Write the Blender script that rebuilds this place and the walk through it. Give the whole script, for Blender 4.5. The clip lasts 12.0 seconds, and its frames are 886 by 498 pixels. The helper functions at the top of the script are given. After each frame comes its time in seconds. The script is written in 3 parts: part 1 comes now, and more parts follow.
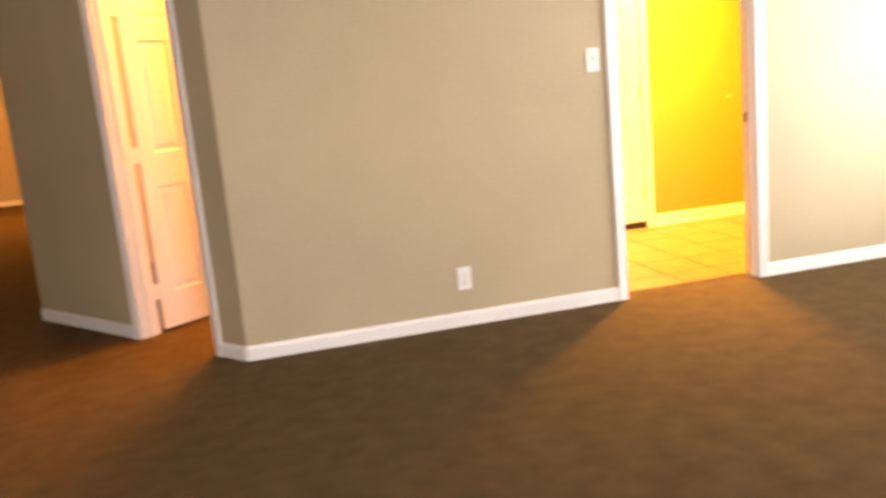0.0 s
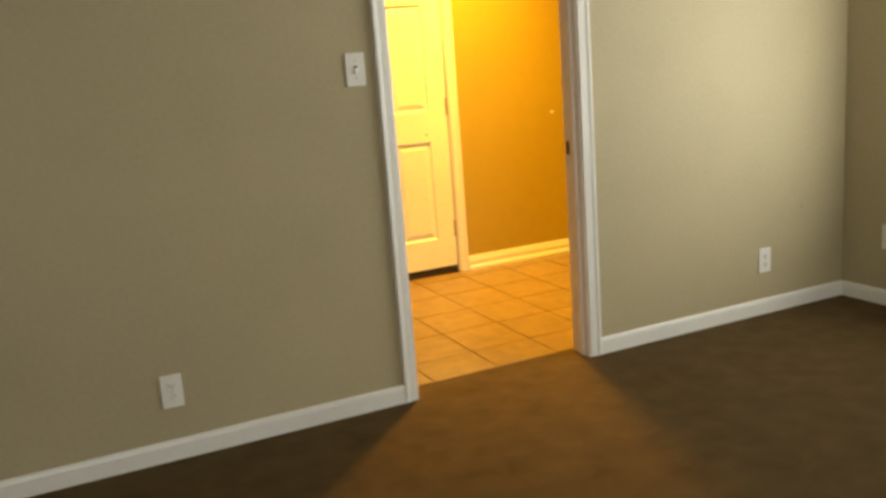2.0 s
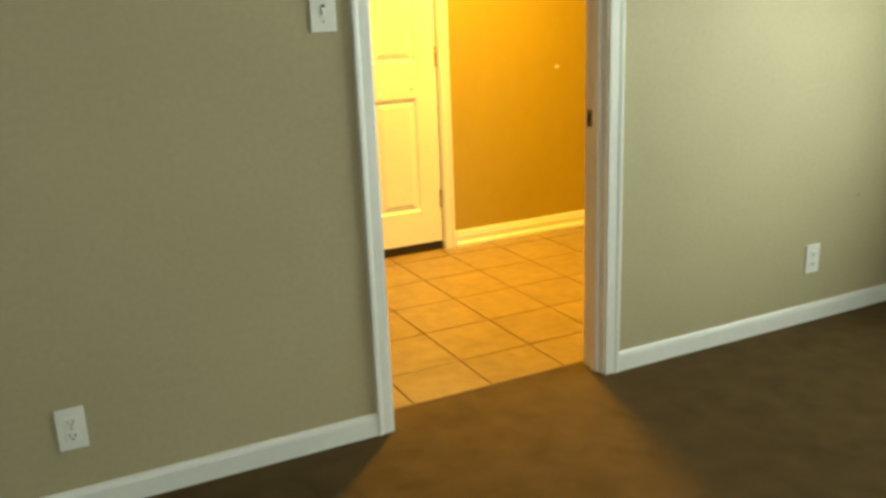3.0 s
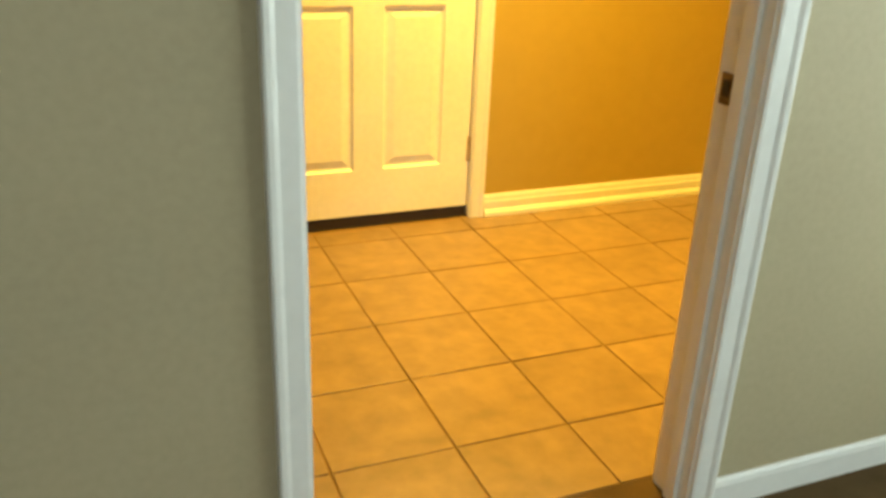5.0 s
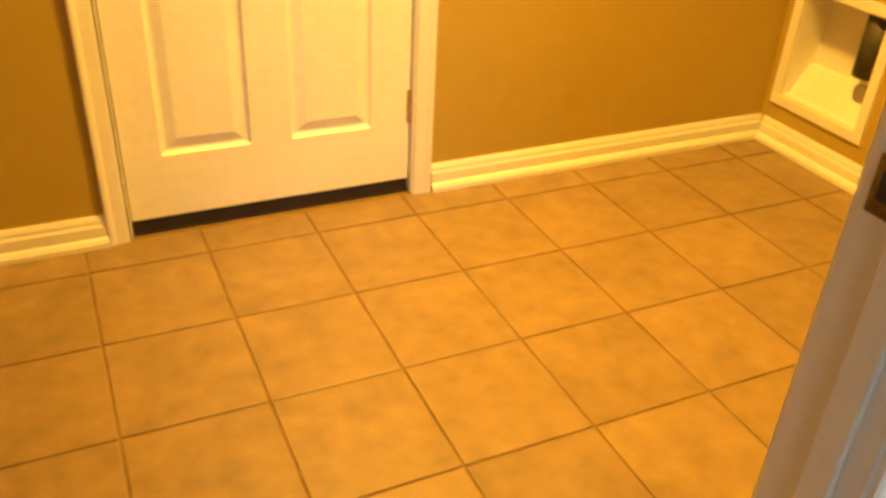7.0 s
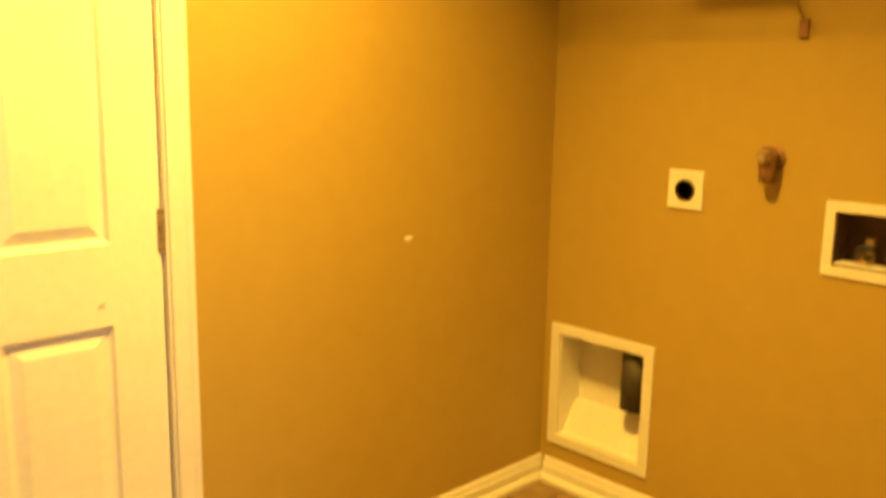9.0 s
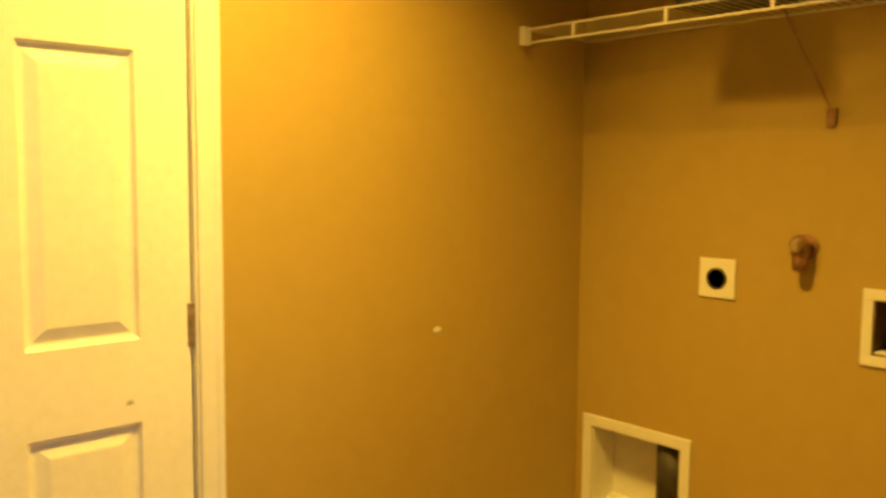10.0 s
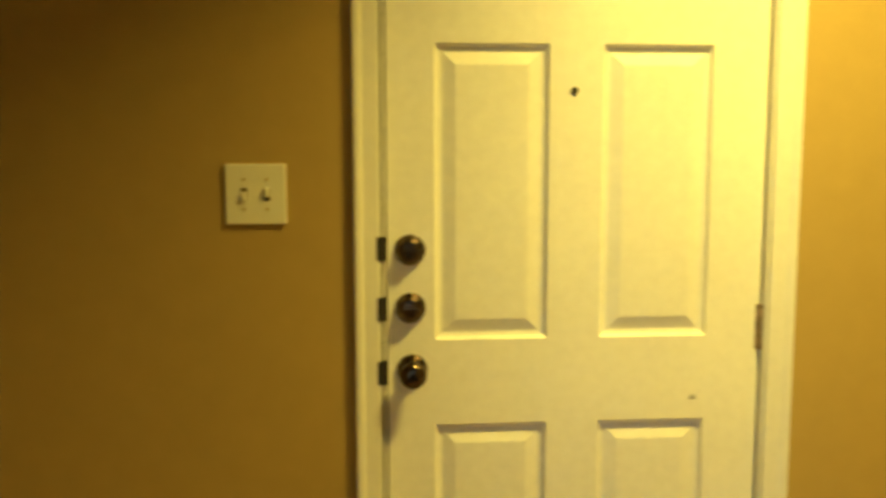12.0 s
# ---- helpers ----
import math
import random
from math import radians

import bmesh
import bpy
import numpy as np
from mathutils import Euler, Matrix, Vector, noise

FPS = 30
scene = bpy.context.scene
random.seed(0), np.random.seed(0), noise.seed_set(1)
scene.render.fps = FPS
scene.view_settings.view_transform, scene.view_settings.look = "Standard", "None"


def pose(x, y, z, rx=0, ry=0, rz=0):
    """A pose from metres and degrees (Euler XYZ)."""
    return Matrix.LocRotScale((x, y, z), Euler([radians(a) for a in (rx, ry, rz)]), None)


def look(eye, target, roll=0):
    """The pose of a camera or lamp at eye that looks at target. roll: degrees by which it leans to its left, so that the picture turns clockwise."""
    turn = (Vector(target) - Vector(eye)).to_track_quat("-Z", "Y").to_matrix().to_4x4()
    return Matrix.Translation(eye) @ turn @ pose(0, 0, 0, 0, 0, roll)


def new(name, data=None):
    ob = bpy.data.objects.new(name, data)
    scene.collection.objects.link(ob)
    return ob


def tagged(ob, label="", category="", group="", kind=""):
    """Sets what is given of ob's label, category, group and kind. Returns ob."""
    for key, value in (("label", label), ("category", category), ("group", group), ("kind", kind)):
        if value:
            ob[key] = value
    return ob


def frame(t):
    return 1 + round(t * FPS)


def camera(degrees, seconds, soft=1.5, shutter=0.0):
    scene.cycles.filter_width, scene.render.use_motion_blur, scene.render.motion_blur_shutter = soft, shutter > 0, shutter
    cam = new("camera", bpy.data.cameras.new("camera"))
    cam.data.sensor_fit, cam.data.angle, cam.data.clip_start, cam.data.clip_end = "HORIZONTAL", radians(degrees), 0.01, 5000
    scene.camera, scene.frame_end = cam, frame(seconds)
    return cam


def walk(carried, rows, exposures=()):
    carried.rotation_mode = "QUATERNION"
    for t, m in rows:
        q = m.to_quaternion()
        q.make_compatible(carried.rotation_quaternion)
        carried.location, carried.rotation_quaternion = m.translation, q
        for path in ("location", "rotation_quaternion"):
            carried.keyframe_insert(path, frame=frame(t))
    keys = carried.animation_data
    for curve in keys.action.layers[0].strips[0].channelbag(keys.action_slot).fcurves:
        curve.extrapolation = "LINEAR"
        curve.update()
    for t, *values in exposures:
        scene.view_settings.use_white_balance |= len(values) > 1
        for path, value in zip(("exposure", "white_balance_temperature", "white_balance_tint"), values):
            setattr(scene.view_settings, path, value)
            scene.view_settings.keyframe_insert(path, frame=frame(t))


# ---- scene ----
cam = camera(54.8, 12.0, soft=3.2, shutter=0.4)
PATH = [
    (0, (-3.100, -5.920, 1.250), (-2.627, -4.015, 0.864), -5.3),
    (0.5, (-2.777, -5.806, 1.293), (-2.114, -3.958, 0.909), -5.1),
    (1, (-2.604, -5.629, 1.327), (-1.879, -3.803, 0.95), -5.5),
    (1.5, (-2.51, -5.228, 1.324), (-1.721, -3.431, 0.938), -5.4),
    (2, (-2.252, -4.75, 1.273), (-1.444, -2.969, 0.855), -4.4),
    (2.5, (-2.118, -4.436, 1.272), (-1.29, -2.68, 0.793), -3.5),
    (3, (-1.973, -4.078, 1.281), (-1.136, -2.346, 0.734), -2.3),
    (5, (-1.334, -2.959, 1.218), (-0.622, -1.26, 0.44), 2.4),
    (5.5, (-1.191, -2.709, 1.225), (-0.505, -1.038, 0.367), 2.7),
    (6, (-1.108, -2.495, 1.243), (-0.416, -0.869, 0.307), 2.9),
    (6.5, (-0.994, -2.303, 1.238), (-0.296, -0.729, 0.221), 2.8),
    (6.7, (-0.961, -2.238, 1.236), (-0.252, -0.692, 0.184), 3.2),
    (8.5, (-0.863, -1.938, 1.283), (0.329, -0.487, 0.594), 1.1),
    (9, (-0.873, -1.822, 1.362), (0.494, -0.41, 0.99), 1.1),
    (9.5, (-0.888, -1.778, 1.378), (0.534, -0.385, 1.185), 0.6),
    (10, (-0.876, -1.797, 1.38), (0.47, -0.328, 1.2), 0.5),
    (10.5, (-0.903, -1.797, 1.352), (0.286, -0.197, 1.191), -0.0),
    (11, (-0.861, -1.826, 1.36), (0.019, -0.038, 1.193), -0.9),
    (11.5, (-0.717, -1.82, 1.414), (-0.317, 0.127, 1.194), -0.7),
    (12, (-0.829, -1.778, 1.401), (-0.678, 0.204, 1.184), -0.1),
]
EXPOSURES = [(0, 1.6, 7000, 26), (0.5, 1.24, 7000, 25), (1.0, 0.96, 7000, 19), (1.5, 0.66, 6900, 11), (2.0, 0.06, 7100, 5), (2.5, 0.22, 6700, -8), (3.2, 0.18, 6600, -14), (5.0, 0.25, 6000, -9), (5.5, 0.25, 6100, -6), (6.5, 0.05, 6700, 11), (8.5, 0.2, 6100, 5), (9.0, -0.15, 6100, 4), (9.5, -0.42, 6000, 3), (10.5, -0.74, 5500, -11), (11.0, -0.84, 5200, -17), (11.5, -0.84, 5000, -20), (12, -0.72, 4600, -23)]
walk(cam, [(t, look(eye, target, roll)) for t, eye, target, roll in PATH], EXPOSURES)

# ---- world and lights ----
world = bpy.data.worlds.new("world")
scene.world = world
world.use_nodes = True
wn = world.node_tree.nodes
sky = wn.new("ShaderNodeTexSky")
sky.sky_type = "NISHITA"
sky.sun_disc = False
sky.sun_elevation, sky.sun_rotation = radians(38), radians(200)
world.node_tree.links.new(sky.outputs[0], wn["Background"].inputs[0])
wn["Background"].inputs[1].default_value = 0.1


def sun_lamp(direction, strength, degrees, colour):
    d = bpy.data.lights.new("sun", "SUN")
    d.energy, d.angle, d.color = strength, radians(degrees), colour
    ob = new("sun", d)
    ob.matrix_world = look((0, 0, 0), direction)
    return ob


def area_lamp(name, place, target, width, height, watts, colour):
    d = bpy.data.lights.new(name, "AREA")
    d.shape, d.size, d.size_y, d.energy, d.color = "RECTANGLE", width, height, watts, colour
    ob = new(name, d)
    ob.matrix_world = look(place, target)
    return ob


def bulb_lamp(name, place, watts, radius, colour):
    d = bpy.data.lights.new(name, "POINT")
    d.energy, d.shadow_soft_size, d.color = watts, radius, colour
    ob = new(name, d)
    ob.location = place
    return ob


TUNGSTEN = (1.0, 0.52, 0.06)
HALL_TUNGSTEN = (1.0, 0.40, 0.05)
DAY = (1.0, 1.0, 0.97)
sun_lamp((0.3, -0.72, -0.62), 2.0, 0.5, (1.0, 0.95, 0.85))
area_lamp("window_daylight", (1.40, -2.99, 1.36), (0.0, -2.4, 2.0), 1.4, 1.4, 40, DAY)
# added fill light from behind the walk, where no source is seen
area_lamp("rear_fill_daylight", (-2.6, -8.42, 1.1), (-2.6, -2.5, -0.3), 2.2, 1.9, 67, DAY)
dome = area_lamp("laundry_dome", (0.05, -0.66, 2.58), (0.05, -0.66, 0.0), 0.26, 0.26, 76, TUNGSTEN)
dome.data.shape = "DISK"
dome.data.spread = radians(119)
bulb_lamp("side_room_bulb", (-2.9, -0.6, 2.25), 110, 0.22, HALL_TUNGSTEN)
bulb_lamp("far_room_bulb", (-5.42, 5.5, 1.97), 70, 0.09, HALL_TUNGSTEN)


# ---- materials ----
def material(name, colour, rough=0.6, metal=0.0, vary=0.06, scale=6.0, fine=120.0, bump=0.0, bump_scale=200.0, second=None, per_object=0.0, spec=0.5, distort=0.0):
    m = bpy.data.materials.new(name)
    m.use_nodes = True
    nt = m.node_tree
    n, ln = nt.nodes, nt.links
    b = n["Principled BSDF"]
    b.inputs["Roughness"].default_value, b.inputs["Metallic"].default_value = rough, metal
    b.inputs["Specular IOR Level"].default_value = spec
    co = n.new("ShaderNodeTexCoord")
    a = n.new("ShaderNodeTexNoise")
    a.inputs["Scale"].default_value, a.inputs["Detail"].default_value, a.inputs["Distortion"].default_value = scale, 6, distort
    f = n.new("ShaderNodeTexNoise")
    f.inputs["Scale"].default_value, f.inputs["Detail"].default_value = fine, 3
    ln.new(co.outputs["Object"], a.inputs["Vector"])
    ln.new(co.outputs["Object"], f.inputs["Vector"])
    both = n.new("ShaderNodeMath")
    both.operation = "MULTIPLY_ADD"
    both.inputs[1].default_value = 0.45
    half = n.new("ShaderNodeMath")
    half.operation = "MULTIPLY"
    half.inputs[1].default_value = 0.6
    ln.new(a.outputs["Fac"], half.inputs[0])
    ln.new(f.outputs["Fac"], both.inputs[0])
    ln.new(half.outputs[0], both.inputs[2])
    ramp = n.new("ShaderNodeValToRGB")
    lo = second or tuple(c * (1 - 2.2 * vary) for c in colour)
    hi = tuple(min(1, c * (1 + 2.2 * vary)) for c in colour)
    ramp.color_ramp.elements[0].position, ramp.color_ramp.elements[1].position = 0.36, 0.68
    ramp.color_ramp.elements[0].color, ramp.color_ramp.elements[1].color = (*lo, 1), (*hi, 1)
    ln.new(both.outputs[0], ramp.inputs[0])
    out = ramp.outputs[0]
    if per_object:
        info = n.new("ShaderNodeObjectInfo")
        ma = n.new("ShaderNodeMapRange")
        ma.inputs["To Min"].default_value, ma.inputs["To Max"].default_value = 1 - per_object, 1 + per_object
        ln.new(info.outputs["Random"], ma.inputs["Value"])
        hsv = n.new("ShaderNodeHueSaturation")
        ln.new(ma.outputs[0], hsv.inputs["Value"])
        ln.new(out, hsv.inputs["Color"])
        out = hsv.outputs[0]
        shift = n.new("ShaderNodeVectorMath")
        shift.operation = "ADD"
        big = n.new("ShaderNodeVectorMath")
        big.operation = "SCALE"
        big.inputs["Scale"].default_value = 40.0
        comb = n.new("ShaderNodeCombineXYZ")
        ln.new(info.outputs["Random"], comb.inputs[0])
        ln.new(info.outputs["Random"], comb.inputs[1])
        ln.new(comb.outputs[0], big.inputs[0])
        ln.new(co.outputs["Object"], shift.inputs[0])
        ln.new(big.outputs[0], shift.inputs[1])
        ln.new(shift.outputs[0], a.inputs["Vector"])
        ln.new(shift.outputs[0], f.inputs["Vector"])
    ln.new(out, b.inputs["Base Color"])
    if bump:
        k = n.new("ShaderNodeTexNoise")
        k.inputs["Scale"].default_value, k.inputs["Detail"].default_value = bump_scale, 4
        ln.new(co.outputs["Object"], k.inputs["Vector"])
        bu = n.new("ShaderNodeBump")
        bu.inputs["Strength"].default_value, bu.inputs["Distance"].default_value = bump, 0.004
        ln.new(k.outputs["Fac"], bu.inputs["Height"])
        ln.new(bu.outputs[0], b.inputs["Normal"])
    return m


def glowing(name, colour, strength):
    m = bpy.data.materials.new(name)
    m.use_nodes = True
    b = m.node_tree.nodes["Principled BSDF"]
    b.inputs["Base Color"].default_value = (*colour, 1)
    b.inputs["Emission Color"].default_value = (*colour, 1)
    b.inputs["Emission Strength"].default_value = strength
    return m


def clear_glass(name):
    m = bpy.data.materials.new(name)
    m.use_nodes = True
    b = m.node_tree.nodes["Principled BSDF"]
    b.inputs["Transmission Weight"].default_value = 1.0
    b.inputs["Roughness"].default_value = 0.02
    b.inputs["IOR"].default_value = 1.45
    return m


PAINT = material("greige_wall_paint", (0.43, 0.370, 0.235), 0.62, vary=0.03, scale=1.6, fine=60, bump=0.045, bump_scale=160, spec=0.3)
LAUNDRY_PAINT = material("tan_laundry_paint", (0.42, 0.308, 0.070), 0.58, vary=0.018, scale=1.2, fine=20, bump=0.035, bump_scale=160, spec=0.35)
CEIL = material("ceiling_white", (0.72, 0.71, 0.68), 0.9, vary=0.02, bump=0.3, bump_scale=90)
TRIM = material("white_trim_paint", (0.78, 0.77, 0.73), 0.38, vary=0.02, scale=3, fine=40, bump=0.03, bump_scale=60)
DOORWHITE = material("white_door_paint", (0.82, 0.81, 0.76), 0.42, vary=0.025, scale=3, fine=40, bump=0.05, bump_scale=110)
CARPET = material("brown_carpet", (0.112, 0.073, 0.031), 0.95, vary=0.11, scale=9, fine=240, distort=0.2, bump=1.0, bump_scale=420, spec=0.1)
TILE = material("tan_ceramic_tile", (0.240, 0.160, 0.078), 0.38, vary=0.10, scale=6.5, fine=18, distort=0.8, bump=0.12, bump_scale=30, per_object=0.05)
GROUT = material("brown_grout", (0.20, 0.125, 0.05), 0.9, vary=0.12, scale=9, fine=150, bump=0.3)
PLASTIC = material("white_plate_plastic", (0.80, 0.79, 0.74), 0.35, vary=0.01)
PLASTIC_GREY = material("painted_cover_plate", (0.50, 0.44, 0.27), 0.45, vary=0.02)
DARK = material("dark_slot", (0.02, 0.018, 0.015), 0.6, vary=0.05)
RUBBER = material("dark_door_sweep", (0.016, 0.009, 0.010), 0.7, vary=0.15, scale=12)
BRONZE = material("dark_bronze_knob", (0.10, 0.075, 0.055), 0.22, metal=1.0, vary=0.12, scale=20)
NICKEL = material("worn_brass_hinge", (0.55, 0.46, 0.30), 0.38, metal=1.0, vary=0.15, scale=30)
STEEL = material("worn_strike_steel", (0.20, 0.155, 0.12), 0.35, metal=1.0, vary=0.2, scale=25)
WIRE = material("white_coated_wire", (0.78, 0.77, 0.73), 0.35, vary=0.02)
COPPER = material("brown_pipe", (0.26, 0.14, 0.075), 0.5, metal=0.3, vary=0.2, scale=30)
DUCT = material("dull_duct_metal", (0.075, 0.065, 0.055), 0.65, metal=0.3, vary=0.15, scale=20)
CAVITY = material("dark_box_cavity", (0.10, 0.06, 0.035), 0.8, vary=0.2, scale=18)
BLACKBOARD = material("black_box_card", (0.018, 0.018, 0.022), 0.6, vary=0.1)
PLASTER_SCAR = material("white_filler_patch", (0.66, 0.62, 0.52), 0.8, vary=0.05)
GRIME = material("grey_scuff", (0.66, 0.64, 0.58), 0.8, vary=0.3, scale=30)
GLASS = clear_glass("window_glass")
GLOBE = glowing("lit_globe_glass", (1.0, 0.72, 0.4), 6.0)
GRASS = material("lawn_ground", (0.10, 0.12, 0.05), 0.95, vary=0.2, scale=2)


# ---- mesh helpers ----
def box(bm, x0, x1, y0, y1, z0, z1, bevel=0.0):
    vs = [bm.verts.new((x, y, z)) for x in (x0, x1) for y in (y0, y1) for z in (z0, z1)]
    fs = [bm.faces.new([vs[i] for i in q]) for q in ((0, 1, 3, 2), (4, 6, 7, 5), (0, 4, 5, 1), (2, 3, 7, 6), (0, 2, 6, 4), (1, 5, 7, 3))]
    if bevel:
        es = list({e for f in fs for e in f.edges})
        bmesh.ops.bevel(bm, geom=es, offset=bevel, segments=2, profile=0.5, affect="EDGES")
    return bm


def boxed(*dims, bevel=0.0):
    return box(bmesh.new(), *dims, bevel=bevel)


def sweep(bm, profile, p0, p1, out, up):
    """A moulding: the profile (out, up) drawn from p0 to p1, with closed ends."""
    p0, p1, out, up = Vector(p0), Vector(p1), Vector(out), Vector(up)
    rings = [[bm.verts.new(p + out * a + up * b) for a, b in profile] for p in (p0, p1)]
    k = len(profile)
    for i in range(k):
        j = (i + 1) % k
        bm.faces.new((rings[0][i], rings[0][j], rings[1][j], rings[1][i]))
    bm.faces.new(rings[0])
    bm.faces.new(rings[1][::-1])
    bmesh.ops.recalc_face_normals(bm, faces=bm.faces[:])
    return bm


def lathe(bm, profile, m, steps=24):
    """A turned body: (radius, height) pairs round the local z axis, placed by m."""
    rings = []
    for r, h in profile:
        rings.append([bm.verts.new(m @ Vector((r * math.cos(2 * math.pi * i / steps), r * math.sin(2 * math.pi * i / steps), h))) for i in range(steps)])
    for a, b in zip(rings, rings[1:]):
        for i in range(steps):
            j = (i + 1) % steps
            bm.faces.new((a[i], a[j], b[j], b[i]))
    bm.faces.new(rings[0][::-1])
    bm.faces.new(rings[-1])
    bmesh.ops.recalc_face_normals(bm, faces=bm.faces[:])
    return bm


def rod(bm, a, b, r, steps=8):
    a, b = Vector(a), Vector(b)
    d = b - a
    m = Matrix.Translation(a) @ d.to_track_quat("Z", "Y").to_matrix().to_4x4()
    return lathe(bm, [(r, 0), (r, d.length)], m, steps)


def mesh_object(name, bm, mat, smooth=False):
    bmesh.ops.recalc_face_normals(bm, faces=bm.faces[:])
    me = bpy.data.meshes.new(name)
    bm.to_mesh(me)
    bm.free()
    me.materials.append(mat)
    if smooth:
        for p in me.polygons:
            p.use_smooth = True
    return new(name, me)


def part(name, bm, mat, parent, label="", smooth=False):
    ob = mesh_object(name, bm, mat, smooth)
    ob.parent = parent
    if label:
        tagged(ob, label)
    return ob


def structure(name, bm, mat, label, category):
    return tagged(mesh_object(name, bm, mat), label, category, kind="structure")


def empty(name, m=None):
    ob = new(name)
    if m:
        ob.matrix_world = m
    return ob


# ---- plan ----
NORTH = -1.800      # carpet room face of the wall with the doorway
LAUND = -1.687       # laundry face of that wall
ENTRY = -0.02       # laundry face of the entry wall
EAST = 1.373        # laundry face of the east wall
EAST2 = 1.270       # carpet room face of its east wall
WEST = -1.90        # laundry face of the west wall
TOP = 2.60
OL, OR, OT = -1.067, -0.262, 2.04    # doorway
EDGE = -1.672       # where the carpet meets the tiles
DIAG = pose(-3.10, NORTH, 0, 0, 0, 126.9)    # local x along the slanted wall, local y towards the carpet room

bm = boxed(-8.0, EAST2 + 0.1, -8.6, EDGE, -0.12, 0.0)
box(bm, -8.0, WEST - 0.06, EDGE, 8.1, -0.12, 0.0)
structure("carpet_floor", bm, CARPET, "worn brown cut-pile carpet covering the large room", "carpet")
tile_floor = structure("tile_floor", boxed(WEST - 0.05, EAST + 0.05, EDGE, 0.16, -0.12, -0.004), GROUT, "tan ceramic tile floor with dark brown grout", "floor")
structure("ceiling", boxed(-8.1, EAST + 0.35, -8.7, 8.2, TOP, TOP + 0.1), CEIL, "white textured ceiling", "ceiling")
structure("ground", boxed(-300, 300, -300, 300, -0.5, -0.3), GRASS, "grassy ground outside the house", "ground")

bm = boxed(-3.10, OL - 0.018, NORTH, LAUND, 0, TOP)
box(bm, OR + 0.018, EAST + 0.02, NORTH, LAUND, 0, TOP)
box(bm, OL - 0.018, OR + 0.018, NORTH, LAUND, OT + 0.018, TOP)
structure("wall_north", bm, PAINT, "greige painted wall with an open doorway", "wall")

# entry wall, with the opening for the white door
DL, DR, DT = -0.813, 0.0, 2.075
bm = boxed(WEST - 0.1, DL - 0.03, ENTRY, 0.14, 0, TOP)
box(bm, DR + 0.03, EAST + 0.02, ENTRY, 0.14, 0, TOP)
box(bm, DL - 0.03, DR + 0.03, ENTRY, 0.14, DT + 0.03, TOP)
structure("wall_entry", bm, LAUNDRY_PAINT, "tan painted laundry wall around the entry door", "wall")

# east laundry wall, with the vent recess and the washer box let into it
VY0, VY1, VZ0, VZ1 = -0.420, -0.088, 0.185, 0.545
WY0, WY1, WZ0, WZ1 = -1.185, -0.958, 0.925, 1.067
bm = boxed(EAST, EAST + 0.25, LAUND - 0.1, WY0, 0, TOP)
box(bm, EAST, EAST + 0.25, WY0, WY1, 0, WZ0)
box(bm, EAST, EAST + 0.25, WY0, WY1, WZ1, TOP)
box(bm, EAST, EAST + 0.25, WY1, VY0, 0, TOP)
box(bm, EAST, EAST + 0.25, VY0, VY1, 0, VZ0)
box(bm, EAST, EAST + 0.25, VY0, VY1, VZ1, TOP)
box(bm, EAST, EAST + 0.25, VY1, 0.14, 0, TOP)
structure("wall_laundry_east", bm, LAUNDRY_PAINT, "tan laundry wall with hookup recesses", "wall")
structure("wall_laundry_west", boxed(WEST - 0.1, WEST, LAUND, 0.02, 0, TOP), LAUNDRY_PAINT, "plain tan laundry wall", "wall")

# carpet room east wall with its window
WIN0, WIN1, WINB, WINT = -3.75, -2.235, 0.60, 2.10
bm = boxed(EAST2, EAST2 + 0.14, WIN1, NORTH, 0, TOP)
box(bm, EAST2, EAST2 + 0.14, -8.6, WIN0, 0, TOP)
box(bm, EAST2, EAST2 + 0.14, WIN0, WIN1, 0, WINB)
box(bm, EAST2, EAST2 + 0.14, WIN0, WIN1, WINT, TOP)
structure("wall_east", bm, PAINT, "greige painted wall with a window", "wall")

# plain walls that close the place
# the south opening is added, unseen, so that fill daylight can enter
REAR0, REAR1, REART = -3.7, -1.5, 2.05
bm = boxed(-8.0, REAR0, -8.6, -8.45, 0, TOP)
box(bm, REAR1, EAST2, -8.6, -8.45, 0, TOP)
box(bm, REAR0, REAR1, -8.6, -8.45, REART, TOP)
structure("wall_south", bm, PAINT, "plain greige wall with an added opening for fill daylight", "wall")
structure("wall_west", boxed(-8.1, -8.0, -8.6, 8.1, 0, TOP), PAINT, "plain greige wall", "wall")
structure("wall_far", boxed(-8.0, -4.21, 8.0, 8.1, 0, TOP), PAINT, "far greige wall in warm lamplight", "wall")
structure("wall_hall", boxed(-4.31, -4.21, -0.185, 8.0, 0, TOP), PAINT, "greige wall running along the far room", "wall")
structure("wall_side_room", boxed(-4.21, WEST - 0.1, 1.3, 1.4, 0, TOP), PAINT, "plain wall closing the side room", "wall")
structure("wall_side_room_east", boxed(WEST - 0.16, WEST - 0.101, 0.02, 1.3, 0, TOP), PAINT, "plain side room wall", "wall")

# slanted wall with the side room's doorway
SO0, SO1 = 0.250, 0.905
bm = boxed(0.0, SO0 - 0.018, -0.11, 0, 0, TOP)
box(bm, SO1 + 0.018, 2.01, -0.11, 0, 0, TOP)
box(bm, SO0 - 0.018, SO1 + 0.018, -0.11, 0, OT + 0.018, TOP)
wall_slanted = structure("wall_slanted", bm, PAINT, "greige slanted wall with an open doorway", "wall")
wall_slanted.matrix_world = DIAG

